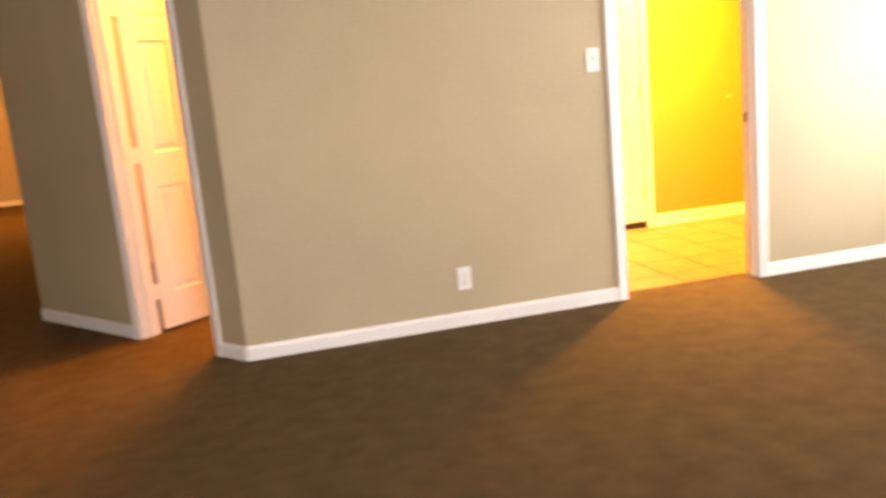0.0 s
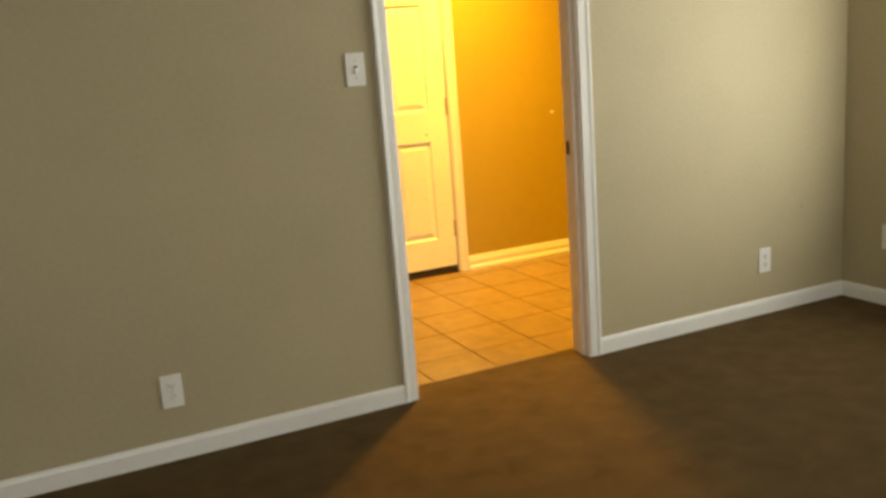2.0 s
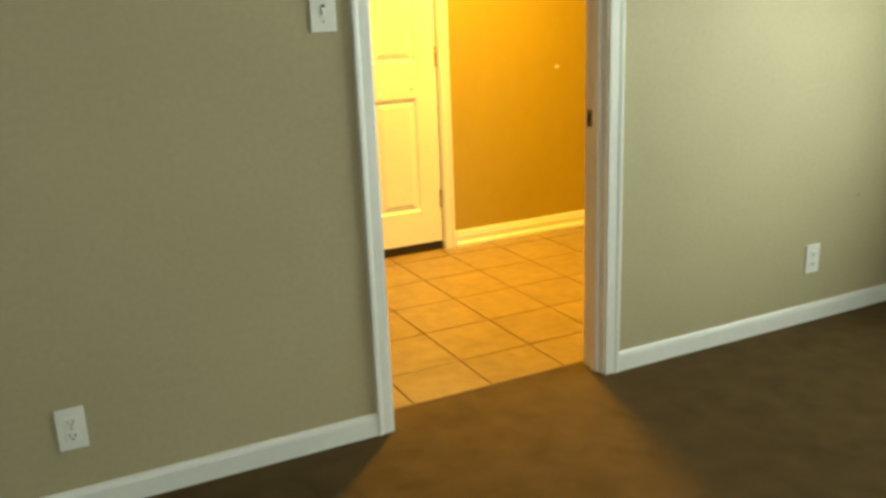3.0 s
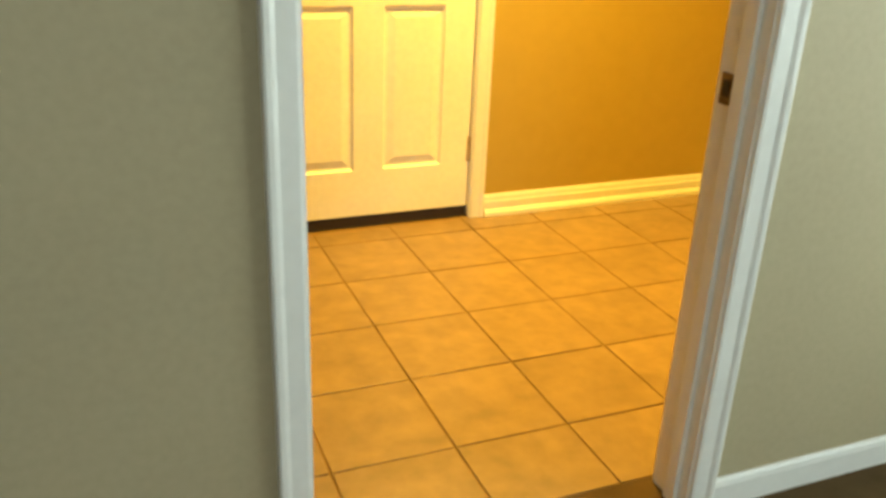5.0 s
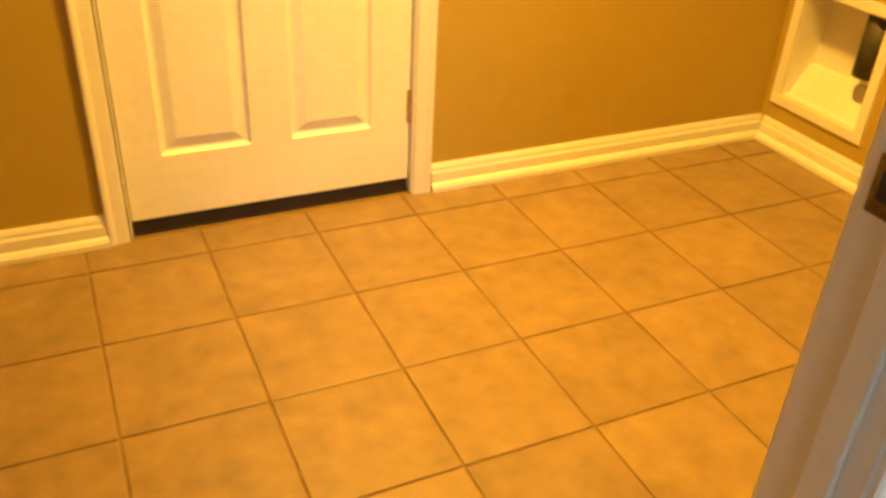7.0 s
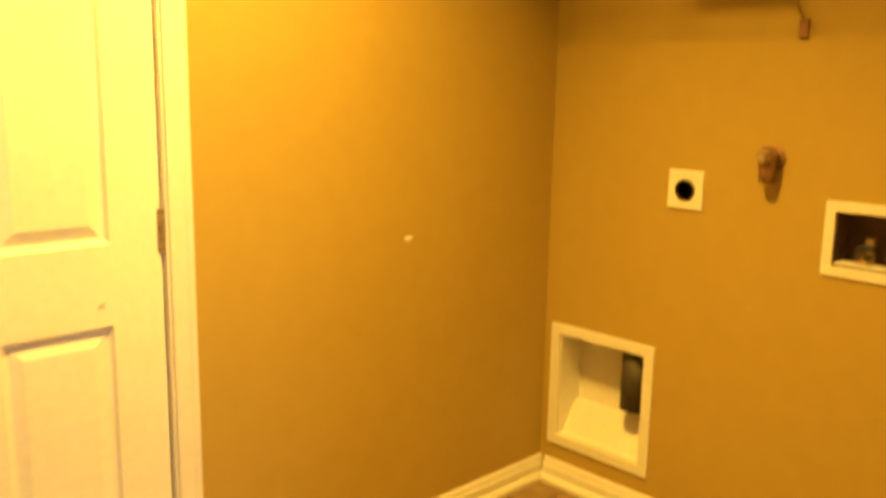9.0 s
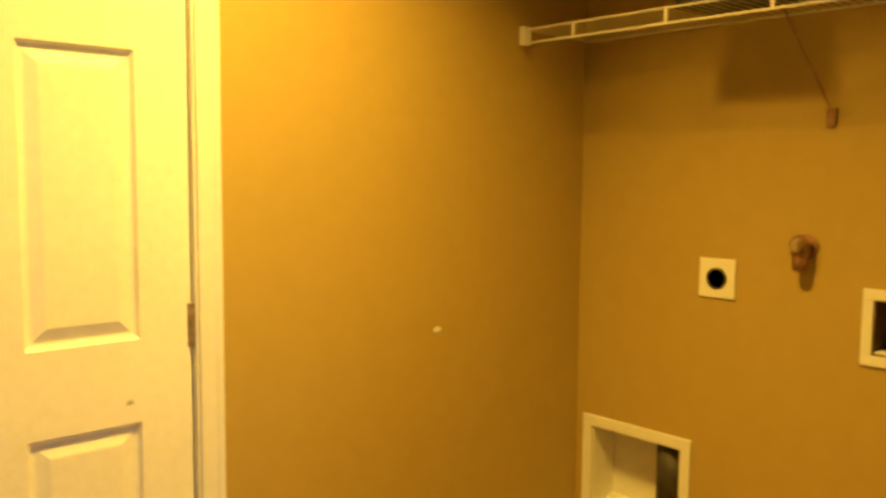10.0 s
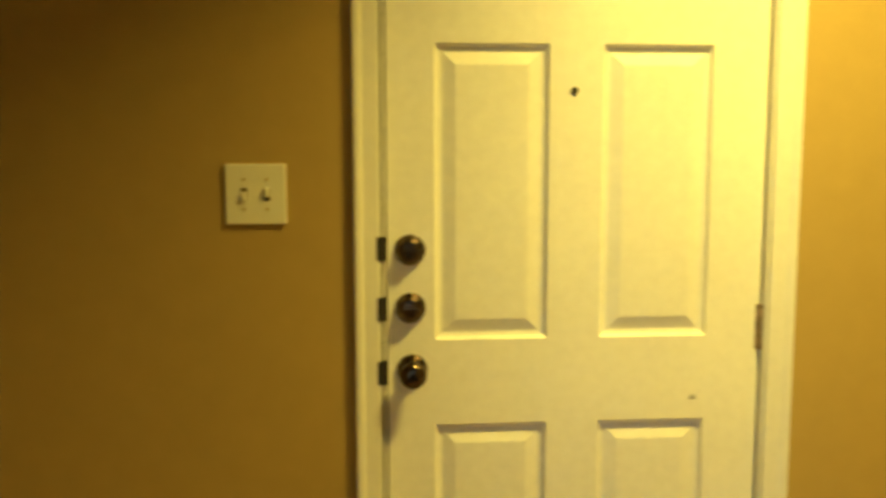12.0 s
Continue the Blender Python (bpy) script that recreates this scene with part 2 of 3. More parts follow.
# ---- trim ----
BASE = [(0, 0), (0.013, 0), (0.013, 0.056), (0.010, 0.067), (0.005, 0.073), (0, 0.073)]
BASE_LAUNDRY = [(0, 0), (0.024, 0), (0.024, 0.014), (0.018, 0.026), (0.013, 0.030), (0.013, 0.060), (0.009, 0.068), (0.009, 0.076), (0.004, 0.090), (0, 0.090)]
CASING = [(0, 0), (0.009, 0), (0.011, 0.006), (0.013, 0.034), (0.017, 0.042), (0.018, 0.050), (0.016, 0.054), (0, 0.054)]


def baseboard(p0, p1, out, profile=BASE, label="white painted baseboard"):
    return structure("baseboard", sweep(bmesh.new(), profile, p0, p1, out, (0, 0, 1)), TRIM, label, "baseboard")


baseboard((-3.10, NORTH, 0), (OL - 0.059, NORTH, 0), (0, -1, 0))
baseboard((OR + 0.059, NORTH, 0), (EAST2, NORTH, 0), (0, -1, 0))
baseboard((EAST2, NORTH - 0.013, 0), (EAST2, -8.45, 0), (-1, 0, 0))
LB = "white moulded baseboard with a shoe strip above tiles"
baseboard((WEST, ENTRY, 0), (DL - 0.064, ENTRY, 0), (0, -1, 0), BASE_LAUNDRY, LB)
baseboard((DR + 0.064, ENTRY, 0), (EAST, ENTRY, 0), (0, -1, 0), BASE_LAUNDRY, LB)
baseboard((EAST, ENTRY - 0.024, 0), (EAST, LAUND, 0), (-1, 0, 0), BASE_LAUNDRY, LB)
baseboard((-8.0, 8.0, 0), (-4.31, 8.0, 0), (0, -1, 0))
for s0, s1 in ((0.004, SO0 - 0.062), (SO1 + 0.062, 2.01)):
    baseboard((s0, 0, 0), (s1, 0, 0), (0, 1, 0)).matrix_world = DIAG


def door_frame(name, x0, x1, top, y_front, y_back, face, stop_y, label, both=True):
    """Jambs, stops and casings round an opening. face: -1 where the front casing stands towards -y."""
    root = tagged(empty(name), label, "door frame", kind="structure")
    lo, hi = min(y_front, y_back), max(y_front, y_back)
    part("jamb", boxed(x0 - 0.018, x0, lo, hi, 0, top), TRIM, root)
    part("jamb", boxed(x1, x1 + 0.018, lo, hi, 0, top), TRIM, root)
    part("head_jamb", boxed(x0 - 0.018, x1 + 0.018, lo, hi, top, top + 0.018), TRIM, root)
    if stop_y:
        part("door_stop", boxed(x0, x0 + 0.004, stop_y[0], stop_y[1], 0, top, bevel=0.0015), TRIM, root)
        part("door_stop", boxed(x1 - 0.011, x1, stop_y[0], stop_y[1], 0, top, bevel=0.002), TRIM, root)
        part("door_stop", boxed(x0 + 0.004, x1 - 0.011, stop_y[0], stop_y[1], top - 0.011, top, bevel=0.002), TRIM, root)
    for y, f in ((y_front, face), (y_back, -face)) if both else ((y_front, face),):
        part("casing", sweep(bmesh.new(), CASING, (x0 - 0.005, y, 0), (x0 - 0.005, y, top + 0.005), (0, f, 0), (-1, 0, 0)), TRIM, root)
        part("casing", sweep(bmesh.new(), CASING, (x1 + 0.005, y, 0), (x1 + 0.005, y, top + 0.005), (0, f, 0), (1, 0, 0)), TRIM, root)
        part("casing", sweep(bmesh.new(), CASING, (x0 - 0.059, y, top + 0.005), (x1 + 0.059, y, top + 0.005), (0, f, 0), (0, 0, 1)), TRIM, root)
    return root


doorway = door_frame("door_frame_1", OL, OR, OT, NORTH, LAUND, -1, (-1.772, -1.737), "white painted casing and jamb of the open laundry doorway")
# strike plate in the jamb
strike = part("strike_plate", boxed(OR - 0.003, OR + 0.001, -1.729, -1.697, 0.870, 0.928, bevel=0.001), STEEL, doorway, "worn steel strike plate")
part("latch_hole", boxed(OR - 0.0045, OR + 0.0, -1.723, -1.706, 0.886, 0.915), DARK, strike)

side_frame = door_frame("door_frame_2", SO0, SO1, OT, 0.0, -0.11, 1, (-0.06, -0.045), "white casing of the slanted side doorway")
side_frame.matrix_world = DIAG


# ---- panel doors ----
def raised_panel(x0, x1, z0, z1, y=0.0, face=-1):
    """A moulded panel: an outer slope down to a groove, then a raised field."""
    bm = bmesh.new()
    rings = []
    for inset, depth in ((0, 0), (0.007, 0.009), (0.014, 0.011), (0.018, 0.0105), (0.042, 0.003), (0.046, 0.0025)):
        yy = y - face * depth
        rings.append([bm.verts.new(p) for p in ((x0 + inset, yy, z0 + inset), (x1 - inset, yy, z0 + inset), (x1 - inset, yy, z1 - inset), (x0 + inset, yy, z1 - inset))])
    for a, b in zip(rings, rings[1:]):
        for i in range(4):
            j = (i + 1) % 4
            bm.faces.new((a[i], a[j], b[j], b[i]))
    bm.faces.new(rings[-1])
    return bm


def panel_door(name, width, height, cols, rows, mat, label, thick=0.044):
    """A six-panel door, local x from 0 to its width, front face at y = 0 towards -y, back face moulded too."""
    root = tagged(empty(name), label, "door", kind="structure")
    body = bmesh.new()
    xs = [0, *[v for c in cols for v in c], width]
    zs = [0, *[v for r in rows for v in r], height]
    for i in range(0, len(xs), 2):
        box(body, xs[i], xs[i + 1], 0, thick, 0, height)
    for k in range(0, len(zs), 2):
        for c in cols:
            box(body, c[0], c[1], 0, thick, zs[k], zs[k + 1])
    bmesh.ops.remove_doubles(body, verts=body.verts[:], dist=0.0001)
    part("body", body, mat, root)
    for c in cols:
        for r in rows:
            part("panel", raised_panel(c[0], c[1], r[0], r[1]), mat, root)
            part("panel", raised_panel(c[0], c[1], r[0], r[1], thick, 1), mat, root)
    return root


def hinge(z, parent, x, y):
    h = part("hinge", boxed(x - 0.012, x + 0.010, y - 0.003, y - 0.0005, z - 0.05, z + 0.05, bevel=0.001), NICKEL, parent, "paint-worn brass hinge")
    bm = bmesh.new()
    for k in range(5):
        rod(bm, (x, y - 0.006, z - 0.05 + k * 0.0202), (x, y - 0.006, z - 0.05 + k * 0.0202 + 0.019), 0.006, 10)
    part("knuckle", bm, NICKEL, h, smooth=False)


SILL = 0.045
entry_door = panel_door("door_1", 0.813 - 0.006, 2.03, [(0.099, 0.339), (0.453, 0.689)], [(0.180, 0.783), (0.967, 1.586), (1.690, 1.900)], DOORWHITE, "closed white six-panel entry door with dark locks")
entry_door.matrix_world = pose(DL + 0.003, 0.0, SILL)
W = 0.807
for hz in (0.235, 0.985, 1.78):
    hinge(hz, entry_door, W + 0.003, 0.0)
part("door_sweep", boxed(0.0, W, 0.004, 0.040, -0.042, -0.0005), RUBBER, entry_door, "dark gap and sweep under the door")


def lock(name, x, z, parent, profile, label):
    m = Matrix.Translation((x, 0, z)) @ Matrix.Rotation(radians(90), 4, "X")
    return part(name, lathe(bmesh.new(), profile, m, 28), BRONZE, parent, label, smooth=True)


ROSE = [(0.031, -0.001), (0.033, 0.003), (0.031, 0.008), (0.026, 0.012)]
for bz in (1.160, 1.037):
    d = lock("deadbolt", 0.047, bz, entry_door, ROSE + [(0.022, 0.018), (0.018, 0.020)], "dark bronze deadbolt with a thumb turn")
    part("thumb_turn", boxed(0.047 - 0.017, 0.047 + 0.017, -0.034, -0.018, bz - 0.005, bz + 0.005, bevel=0.003), BRONZE, d)
k = lock("door_knob", 0.050, 0.905, entry_door, ROSE + [(0.013, 0.016), (0.012, 0.028), (0.020, 0.034), (0.027, 0.044), (0.029, 0.054), (0.026, 0.064), (0.016, 0.070), (0.006, 0.071)], "round dark bronze door knob")
part("peephole", lathe(bmesh.new(), [(0.008, -0.001), (0.008, 0.003), (0.005, 0.004)], Matrix.Translation((0.392, 0, 1.490)) @ Matrix.Rotation(radians(90), 4, "X"), 16), DARK, entry_door, "dark peephole lens")
part("scuff", boxed(0.655, 0.672, -0.0008, 0.001, 0.825, 0.836), GRIME, entry_door)

frame_entry = door_frame("door_frame_3", DL - 0.006, DR + 0.0005, DT + 0.012, ENTRY, 0.13, -1, None, "white casing and jamb around the entry door", both=False)
part("door_stop", boxed(DL - 0.012, DL + 0.012, 0.048, 0.062, 0, DT + 0.01), TRIM, frame_entry)
part("door_stop", boxed(DR - 0.012, DR + 0.012, 0.048, 0.062, 0, DT + 0.01), TRIM, frame_entry)
for bz in (1.211, 1.085, 0.950):
    part("strike_plate", boxed(DL - 0.019, DL - 0.001, ENTRY - 0.0125, ENTRY + 0.004, bz - 0.025, bz + 0.025, bevel=0.001), DARK, frame_entry, "dark bronze strike plate")
part("weatherstrip", boxed(DL - 0.0108, DL - 0.0065, ENTRY - 0.0025, ENTRY + 0.004, 0.004, DT), DARK, frame_entry, "dark weatherstrip line")
part("jamb_edge", boxed(DL - 0.0062, DL - 0.0012, -0.014, 0.045, 0.004, DT), TRIM, frame_entry)
# dark strip fills the open gap: its shadow is put in as colour
part("gap_shade_strip", boxed(DL - 0.0011, DL + 0.0029, 0.004, 0.040, 0.004, DT), DARK, frame_entry, "dark strip drawn as the shaded gap beside the door")
part("threshold", boxed(DL - 0.012, DR + 0.012, 0.001, 0.13, -0.003, 0.004), RUBBER, frame_entry, "dark door threshold")
# unseen panel, added to stop daylight leaking round the entry door
part("leak_panel", boxed(DL - 0.012, DR + 0.012, 0.100, 0.128, 0.004, DT + 0.012), TRIM, frame_entry, "added unseen panel blocking outside light behind the door")

side_door = panel_door("door_2", 0.645, 2.02, [(0.090, 0.275), (0.370, 0.555)], [(0.205, 0.800), (0.985, 1.590), (1.700, 1.905)], DOORWHITE, "open white six-panel door in warm lamplight", thick=0.035)
side_door.matrix_world = DIAG @ pose(SO1 - 0.006, -0.150, 0.018, 0, 0, -90)
side_hinges = (0.24, 1.0, 1.78)
for hz in side_hinges:
    part("hinge", boxed(SO1 - 0.005, SO1 + 0.001, -0.152, -0.070, hz - 0.045, hz + 0.045, bevel=0.001), TRIM, side_frame, "white painted hinge leaf")


# ---- wall plates ----
def wall_plate(name, label, category, m, width=0.072, height=0.117, kind="outlet", mat=None):
    """A cover plate, local y = 0 on the wall, facing -y, centred on its origin."""
    mat = mat or PLASTIC
    root = tagged(empty(name), label, category)
    part("plate", boxed(-width / 2, width / 2, -0.007, 0.0, -height / 2, height / 2, bevel=0.0025), mat, root)
    if kind == "outlet":
        for s in (-1, 1):
            r = part("receptacle", boxed(-0.0165, 0.0165, -0.010, -0.006, s * 0.0195 - 0.014, s * 0.0195 + 0.014, bevel=0.002), mat, root)
            for dx in (-0.0065, 0.0065):
                part("slot", boxed(dx - 0.0012, dx + 0.0012, -0.0106, -0.0096, s * 0.0195 - 0.002, s * 0.0195 + 0.008), DARK, r)
            part("ground_slot", boxed(-0.0025, 0.0025, -0.0106, -0.0096, s * 0.0195 - 0.010, s * 0.0195 - 0.005), DARK, r)
        part("screw", boxed(-0.003, 0.003, -0.0085, -0.0065, -0.003, 0.003), NICKEL, root)
    else:
        xs = (0.0,) if kind == "switch" else (-0.023, 0.023)
        for i, dx in enumerate(xs):
            up = 1 if i else -1
            t = part("toggle", boxed(dx - 0.005, dx + 0.005, -0.0125, -0.006, -0.010 + up * 0.004, 0.010 + up * 0.004, bevel=0.002), mat, root)
            part("toggle_slot", boxed(dx - 0.0062, dx + 0.0062, -0.0078, -0.0066, -0.013, 0.013), STEEL, t)
            for s in (-1, 1):
                part("screw", boxed(dx - 0.0025, dx + 0.0025, -0.0082, -0.0066, s * 0.030 - 0.0025, s * 0.030 + 0.0025), NICKEL, root)
    root.matrix_world = m
    return root


wall_plate("wall_outlet", "white duplex outlet low on the greige wall", "outlet", pose(-1.980, NORTH, 0.249))
wall_plate("wall_outlet", "white duplex outlet low on the greige wall", "outlet", pose(0.748, NORTH, 0.262))
wall_plate("light_switch", "white single light switch beside the doorway", "switch", pose(-1.204, NORTH, 1.283), kind="switch")
wall_plate("wall_outlet", "white duplex outlet under the window", "outlet", pose(EAST2, -2.060, 0.330, 0, 0, -90))
wall_plate("cover_plate", "greige painted blank cover plate beside an outlet", "cover plate", pose(EAST2, -2.143, 0.330, 0, 0, -90), kind="switch", mat=PLASTIC_GREY)
wall_plate("light_switch", "white double light switch beside the entry door", "switch", pose(-1.075, ENTRY, 1.324), width=0.122, height=0.122, kind="double")

# ---- window on the carpet room's east wall ----
win = tagged(empty("window_1"), "white framed window with a projecting sill", "window", kind="structure")
wx = EAST2 + 0.075
for z0, z1 in ((WINB, WINB + 0.045), (WINT - 0.045, WINT), ((WINB + WINT) / 2 - 0.02, (WINB + WINT) / 2 + 0.02)):
    part("window_frame", boxed(wx, wx + 0.05, WIN0, WIN1, z0, z1, bevel=0.003), TRIM, win)
for y0, y1 in ((WIN0, WIN0 + 0.045), (WIN1 - 0.045, WIN1), ((WIN0 + WIN1) / 2 - 0.025, (WIN0 + WIN1) / 2 + 0.025)):
    part("window_frame", boxed(wx + 0.001, wx + 0.049, y0, y1, WINB + 0.045, WINT - 0.045), TRIM, win)
pane = part("pane", boxed(wx + 0.022, wx + 0.027, WIN0 + 0.04, WIN1 - 0.04, WINB + 0.04, WINT - 0.04), GLASS, win)
pane.visible_shadow = False
part("window_sill", boxed(EAST2 - 0.035, wx, WIN0 - 0.03, WIN1 + 0.03, WINB - 0.022, WINB + 0.003, bevel=0.006), TRIM, win, "white sill board")

# unseen glazed opening behind the walk, added as the fill lamp's source
rear = tagged(empty("rear_fill_opening"), "added white framed glazed opening, unseen, for fill daylight", "window", kind="structure")
for x0, x1 in ((REAR0, REAR0 + 0.05), (REAR1 - 0.05, REAR1), ((REAR0 + REAR1) / 2 - 0.03, (REAR0 + REAR1) / 2 + 0.03)):
    part("window_frame", boxed(x0, x1, -8.56, -8.50, 0.05, REART - 0.05), TRIM, rear)
for z0, z1 in ((0, 0.05), (REART - 0.05, REART)):
    part("window_frame", boxed(REAR0, REAR1, -8.56, -8.50, z0, z1), TRIM, rear)
pane = part("pane", boxed(REAR0 + 0.04, REAR1 - 0.04, -8.535, -8.528, 0.04, REART - 0.04), GLASS, rear)
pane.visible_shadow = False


# ---- laundry hookups on the east wall ----
def ring_frame(y0, y1, z0, z1, rim, x=EAST, proud=0.008):
    """A flat rim round an opening in the east wall, with softened edges."""
    bm = bmesh.new()
    box(bm, x - proud, x + 0.002, y0 - rim, y1 + rim, z1, z1 + rim, bevel=0.002)
    box(bm, x - proud, x + 0.002, y0 - rim, y1 + rim, z0 - rim, z0, bevel=0.002)
    box(bm, x - proud, x + 0.002, y0 - rim, y0, z0, z1, bevel=0.002)
    box(bm, x - proud, x + 0.002, y1, y1 + rim, z0, z1, bevel=0.002)
    return bm


def liner(parent, y0, y1, z0, z1, depth, mat, wall=0.004, x=EAST):
    part("side_wall", boxed(x + 0.002, x + depth, y0, y0 + wall, z0, z1), mat, parent)
    part("side_wall", boxed(x + 0.002, x + depth, y1 - wall, y1, z0, z1), mat, parent)
    part("bottom", boxed(x + 0.002, x + depth, y0 + wall, y1 - wall, z0, z0 + wall), mat, parent)
    part("top", boxed(x + 0.002, x + depth, y0 + wall, y1 - wall, z1 - wall, z1), mat, parent)
    part("back", boxed(x + depth - wall, x + depth, y0 + wall, y1 - wall, z0 + wall, z1 - wall), mat, parent)


vent = tagged(empty("dryer_vent_box"), "white recessed dryer vent box with a grey duct", "vent box")
part("rim", ring_frame(VY0, VY1, VZ0, VZ1, 0.036), TRIM, vent)
liner(vent, VY0, VY1, VZ0, VZ1, 0.12, TRIM)
bm = bmesh.new()
sweep(bm, [(0, 0), (0.085, 0), (0.02, 0.10), (0, 0.10)], (EAST + 0.116, VY0 + 0.004, VZ0 + 0.004), (EAST + 0.116, VY1 - 0.004, VZ0 + 0.004), (-1, 0, 0), (0, 0, 1))
part("sloped_bottom", bm, TRIM, vent, "white sloped back of the box")
bm = lathe(bmesh.new(), [(0.050, 0.0), (0.050, 0.20), (0.046, 0.20), (0.046, 0.004)], Matrix.Translation((EAST + 0.060, VY0 + 0.062, VZ1 - 0.205)), 28)
part("duct", bm, DUCT, vent, "dull grey metal duct", smooth=True)

washer = tagged(empty("washer_outlet_box"), "white recessed washing machine water outlet box", "outlet box")
part("shelf_lip", boxed(EAST + 0.002, EAST + 0.05, WY0 + 0.004, WY1 - 0.004, WZ0 + 0.0045, WZ0 + 0.010, bevel=0.001), PLASTIC, washer, "white bottom ledge")
part("rim", ring_frame(WY0, WY1, WZ0, WZ1, 0.027), TRIM, washer)
liner(washer, WY0, WY1, WZ0, WZ1, 0.09, CAVITY)
for vy in (WY1 - 0.075, WY1 - 0.165):
    v = part("valve", rod(bmesh.new(), (EAST + 0.045, vy, WZ0 + 0.002), (EAST + 0.045, vy, WZ0 + 0.075), 0.013, 14), NICKEL, washer, "brass hose valve")
    part("valve_handle", boxed(EAST + 0.012, EAST + 0.030, vy - 0.022, vy + 0.022, WZ0 + 0.045, WZ0 + 0.060, bevel=0.004), DARK, v)
    part("spout", rod(bmesh.new(), (EAST + 0.045, vy, WZ0 + 0.03), (EAST + 0.006, vy, WZ0 + 0.018), 0.010, 12), NICKEL, v)

dryer = tagged(empty("dryer_power_outlet"), "white square plate with a round black dryer socket", "outlet")
part("plate", boxed(-0.057, 0.057, -0.008, 0, -0.057, 0.057, bevel=0.003), PLASTIC, dryer)
s = part("socket", lathe(bmesh.new(), [(0.031, -0.002), (0.031, 0.010), (0.027, 0.012), (0.026, 0.006)], Matrix.Translation((0, -0.002, 0)) @ Matrix.Rotation(radians(90), 4, "X"), 28), DARK, dryer, "black round socket")
dryer.matrix_world = pose(EAST, -0.523, 1.080, 0, 0, -90)

gas = tagged(empty("gas_stub"), "short brown gas pipe stub with a metal cap", "pipe")
part("pipe", rod(bmesh.new(), (EAST + 0.004, -0.778, 1.190), (EAST - 0.032, -0.778, 1.190), 0.012, 16), COPPER, gas)
part("flange", lathe(bmesh.new(), [(0.034, 0), (0.034, 0.003), (0.020, 0.008)], Matrix.Translation((EAST, -0.778, 1.190)) @ Matrix.Rotation(radians(-90), 4, "Y"), 24), COPPER, gas)
valve = part("valve_body", lathe(bmesh.new(), [(0.014, -0.066), (0.020, -0.060), (0.021, -0.030), (0.024, -0.020), (0.025, 0.012), (0.018, 0.026), (0.008, 0.032)], Matrix.Translation((EAST - 0.036, -0.778, 1.192)), 20), COPPER, gas, "brown tarnished valve body", smooth=True)
part("cap", lathe(bmesh.new(), [(0.017, 0), (0.018, 0.004), (0.018, 0.018), (0.012, 0.024)], Matrix.Translation((EAST - 0.052, -0.778, 1.196)) @ Matrix.Rotation(radians(-90), 4, "Y"), 8), NICKEL, valve, "dull metal cap")

scar = tagged(mesh_object("filler_patch", lathe(bmesh.new(), [(0.016, 0), (0.012, 0.0018), (0.004, 0.0024)], Matrix.Translation((0.733, ENTRY, 0.932)) @ Matrix.Rotation(radians(90), 4, "X") @ Matrix.Diagonal((1, 0.6, 1, 1)), 14), PLASTER_SCAR), "small white filler patch on the laundry wall", "wall patch")
nail = tagged(mesh_object("nail_hole", lathe(bmesh.new(), [(0.004, 0), (0.003, 0.0015)], Matrix.Translation((0.985, NORTH, 0.489)) @ Matrix.Rotation(radians(90), 4, "X"), 10), DARK), "small dark nail hole in the greige wall", "nail hole")

# ---- wire shelf ----
SHX, SHZ, SHY0, SHY1 = 1.074, 1.790, LAUND + 0.002, ENTRY - 0.002
shelf = tagged(empty("wire_shelf"), "white coated wire shelf on the laundry wall", "shelf")
for z in (SHZ + 0.018, SHZ - 0.022):
    part("front_rail", rod(bmesh.new(), (SHX, SHY0, z), (SHX, SHY1, z), 0.0032), WIRE, shelf)
part("back_rail", rod(bmesh.new(), (EAST - 0.006, SHY0, SHZ + 0.014), (EAST - 0.006, SHY1, SHZ + 0.014), 0.003), WIRE, shelf)
part("middle_rail", rod(bmesh.new(), ((SHX + EAST) / 2, SHY0, SHZ + 0.010), ((SHX + EAST) / 2, SHY1, SHZ + 0.010), 0.003), WIRE, shelf)
wire = part("cross_wire", rod(bmesh.new(), (SHX, 0, SHZ + 0.0145), (EAST - 0.004, 0, SHZ + 0.0145), 0.0013, 5), WIRE, shelf)
wire.location.y = SHY1 - 0.015
for i in range(1, 62):
    w = new("cross_wire", wire.data)
    w.parent = shelf
    w.location.y = SHY1 - 0.015 - i * 0.0257
for y in (-0.212, -0.517, -0.807, -1.11, -1.41):
    part("upright", boxed(SHX - 0.004, SHX + 0.004, y - 0.005, y + 0.005, SHZ - 0.024, SHZ + 0.020, bevel=0.001), WIRE, shelf)
part("end_clip", boxed(SHX - 0.022, SHX + 0.012, SHY1 - 0.020, SHY1 + 0.001, SHZ - 0.030, SHZ + 0.026, bevel=0.003), PLASTIC, shelf, "white plastic end clip")
# brace takes the pipe's brown: the shade under the shelf is in its colour
br = part("brace", rod(bmesh.new(), (SHX + 0.004, -0.830, SHZ - 0.022), (EAST - 0.006, -0.830, 1.545), 0.0026), COPPER, shelf, "slanted support brace, coloured brown for the shelf's shadow")
part("brace_foot", boxed(EAST - 0.012, EAST - 0.0005, -0.842, -0.818, 1.505, 1.552, bevel=0.002), COPPER, br, "brown metal foot")

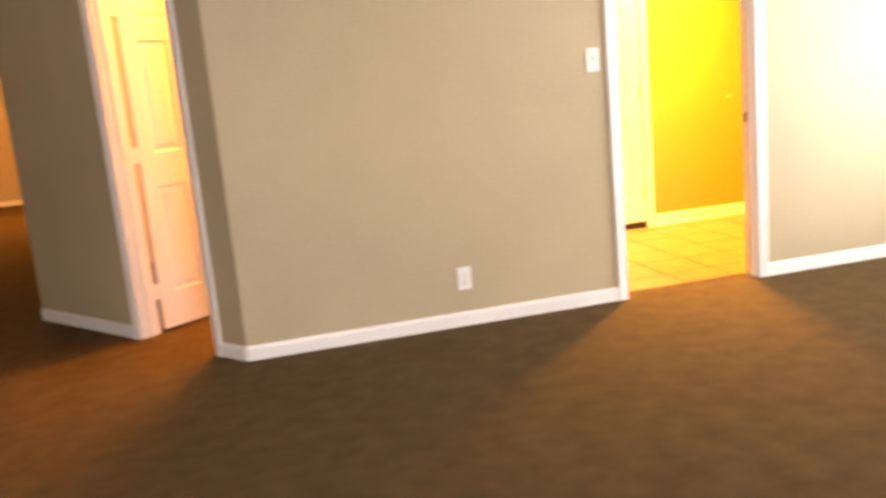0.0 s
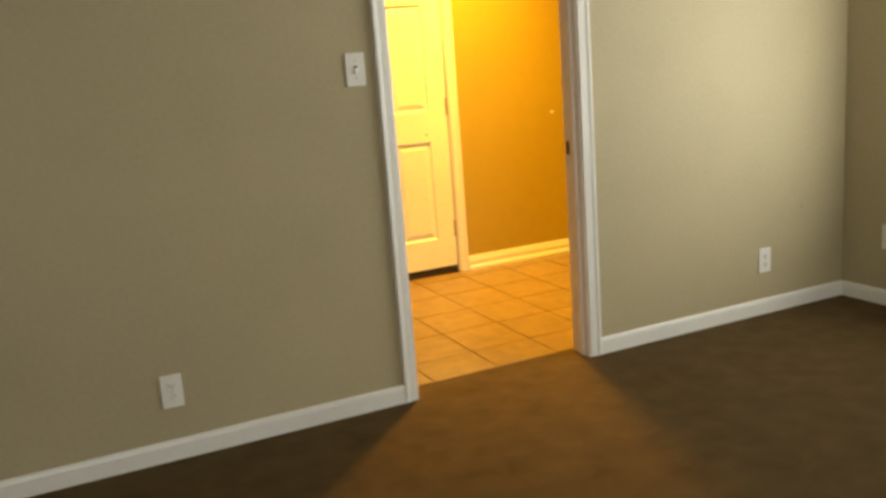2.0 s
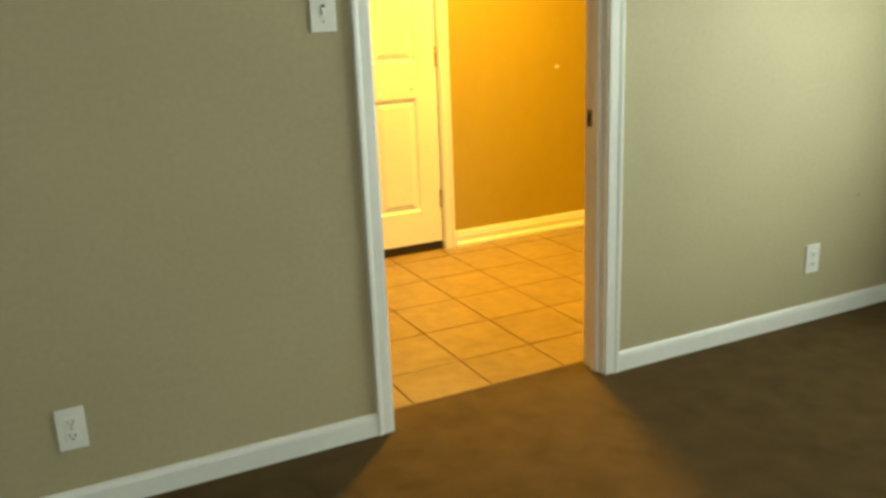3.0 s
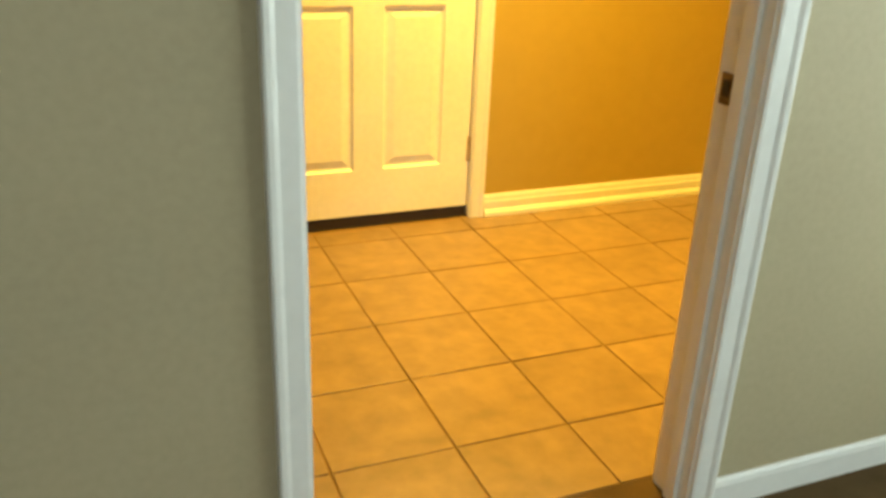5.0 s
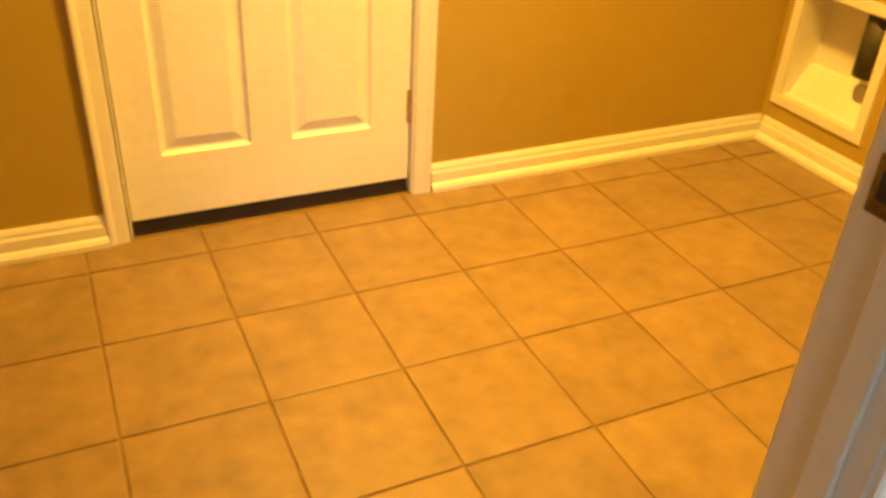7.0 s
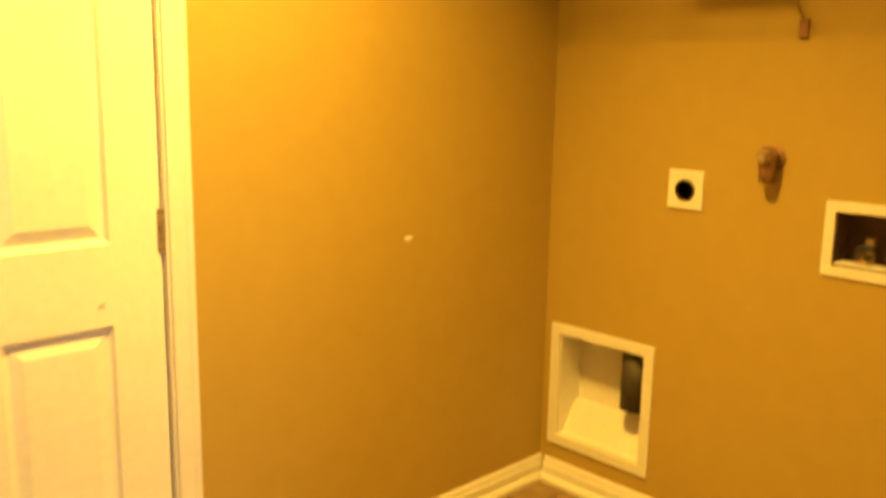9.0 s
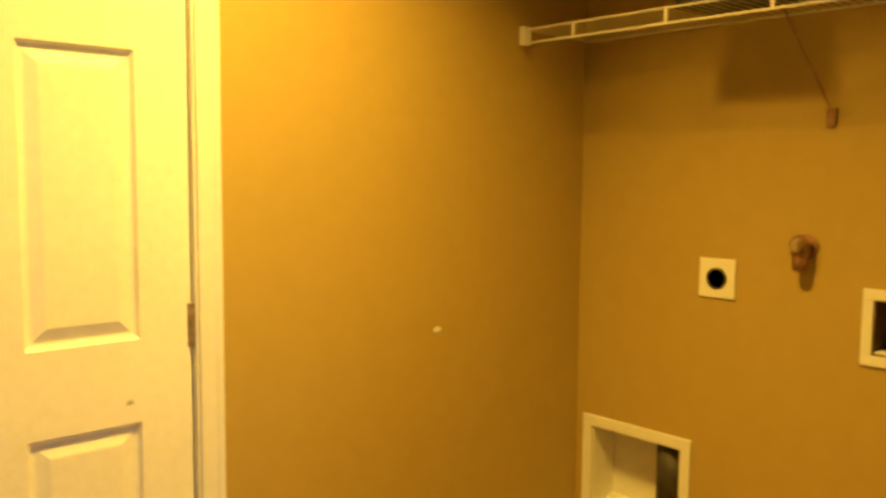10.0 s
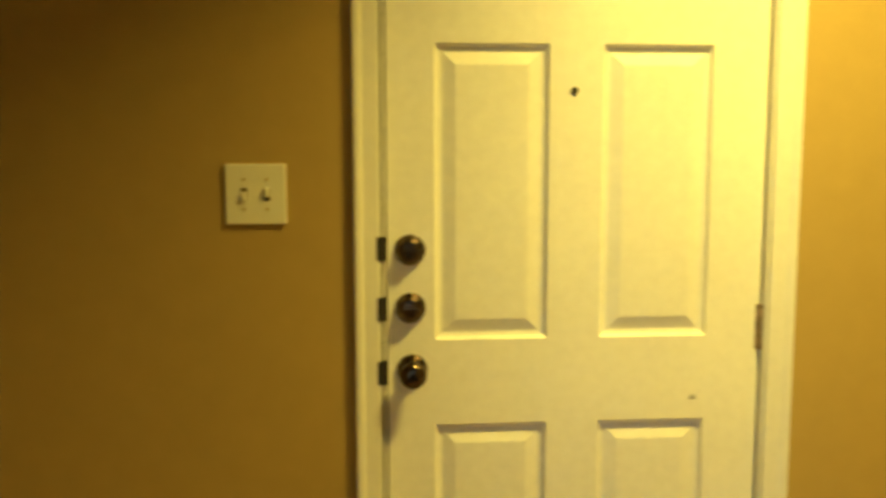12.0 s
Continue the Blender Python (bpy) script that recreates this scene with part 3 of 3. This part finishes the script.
tray = tagged(empty("storage_tray"), "flat black tray lying on the wire shelf", "tray")
part("bottom", boxed(SHX + 0.012, SHX + 0.18, -0.800, -0.535, SHZ + 0.0165, SHZ + 0.022), BLACKBOARD, tray)
for dims in ((SHX + 0.012, SHX + 0.018, -0.800, -0.535), (SHX + 0.174, SHX + 0.18, -0.800, -0.535), (SHX + 0.018, SHX + 0.174, -0.800, -0.794), (SHX + 0.018, SHX + 0.174, -0.541, -0.535)):
    part("side", boxed(*dims, SHZ + 0.022, SHZ + 0.075), BLACKBOARD, tray)

# ---- far room lamp ----
lamp = tagged(empty("ceiling_globe_lamp", pose(-5.42, 5.5, TOP)), "lit warm globe pendant lamp under the far ceiling", "ceiling lamp")
part("canopy", lathe(bmesh.new(), [(0.07, 0), (0.07, -0.02), (0.02, -0.04), (0.012, -0.05)], Matrix.Identity(4), 24), NICKEL, lamp)
part("stem", rod(bmesh.new(), (0, 0, -0.045), (0, 0, -0.530), 0.008, 12), NICKEL, lamp)
prof = [(0.10 * math.sin(a * math.pi / 12), -0.63 + 0.10 * math.cos(a * math.pi / 12)) for a in range(1, 12)]
g = part("globe", lathe(bmesh.new(), prof, Matrix.Identity(4), 24), GLOBE, lamp, "glowing glass globe", smooth=True)
g.visible_shadow = False

# ---- floor tiles, each one its own piece ----
TX, TY, PX, PY, GAP = -0.034, -0.471, 0.3025, 0.3187, 0.006
tile_meshes = {}
for i in range(-7, 6):
    for j in range(-5, 3):
        x0, x1 = max(TX + i * PX, WEST), min(TX + (i + 1) * PX, EAST)
        y0, y1 = max(TY + j * PY, EDGE), min(TY + (j + 1) * PY, ENTRY)
        if x1 - x0 < 0.03 or y1 - y0 < 0.03:
            continue
        w, h = x1 - x0 - GAP, y1 - y0 - GAP
        key = (round(w, 3), round(h, 3))
        if key not in tile_meshes:
            bm = boxed(-w / 2, w / 2, -h / 2, h / 2, -0.006, 0.0, bevel=0.0015)
            me = bpy.data.meshes.new("tile")
            bmesh.ops.recalc_face_normals(bm, faces=bm.faces[:])
            bm.to_mesh(me)
            bm.free()
            me.materials.append(TILE)
            tile_meshes[key] = me
        t = new("tile", tile_meshes[key])
        t.parent = tile_floor
        t.matrix_world = pose((x0 + x1) / 2, (y0 + y1) / 2, random.uniform(-0.0004, 0.0004), random.uniform(-0.1, 0.1), random.uniform(-0.1, 0.1), 0)
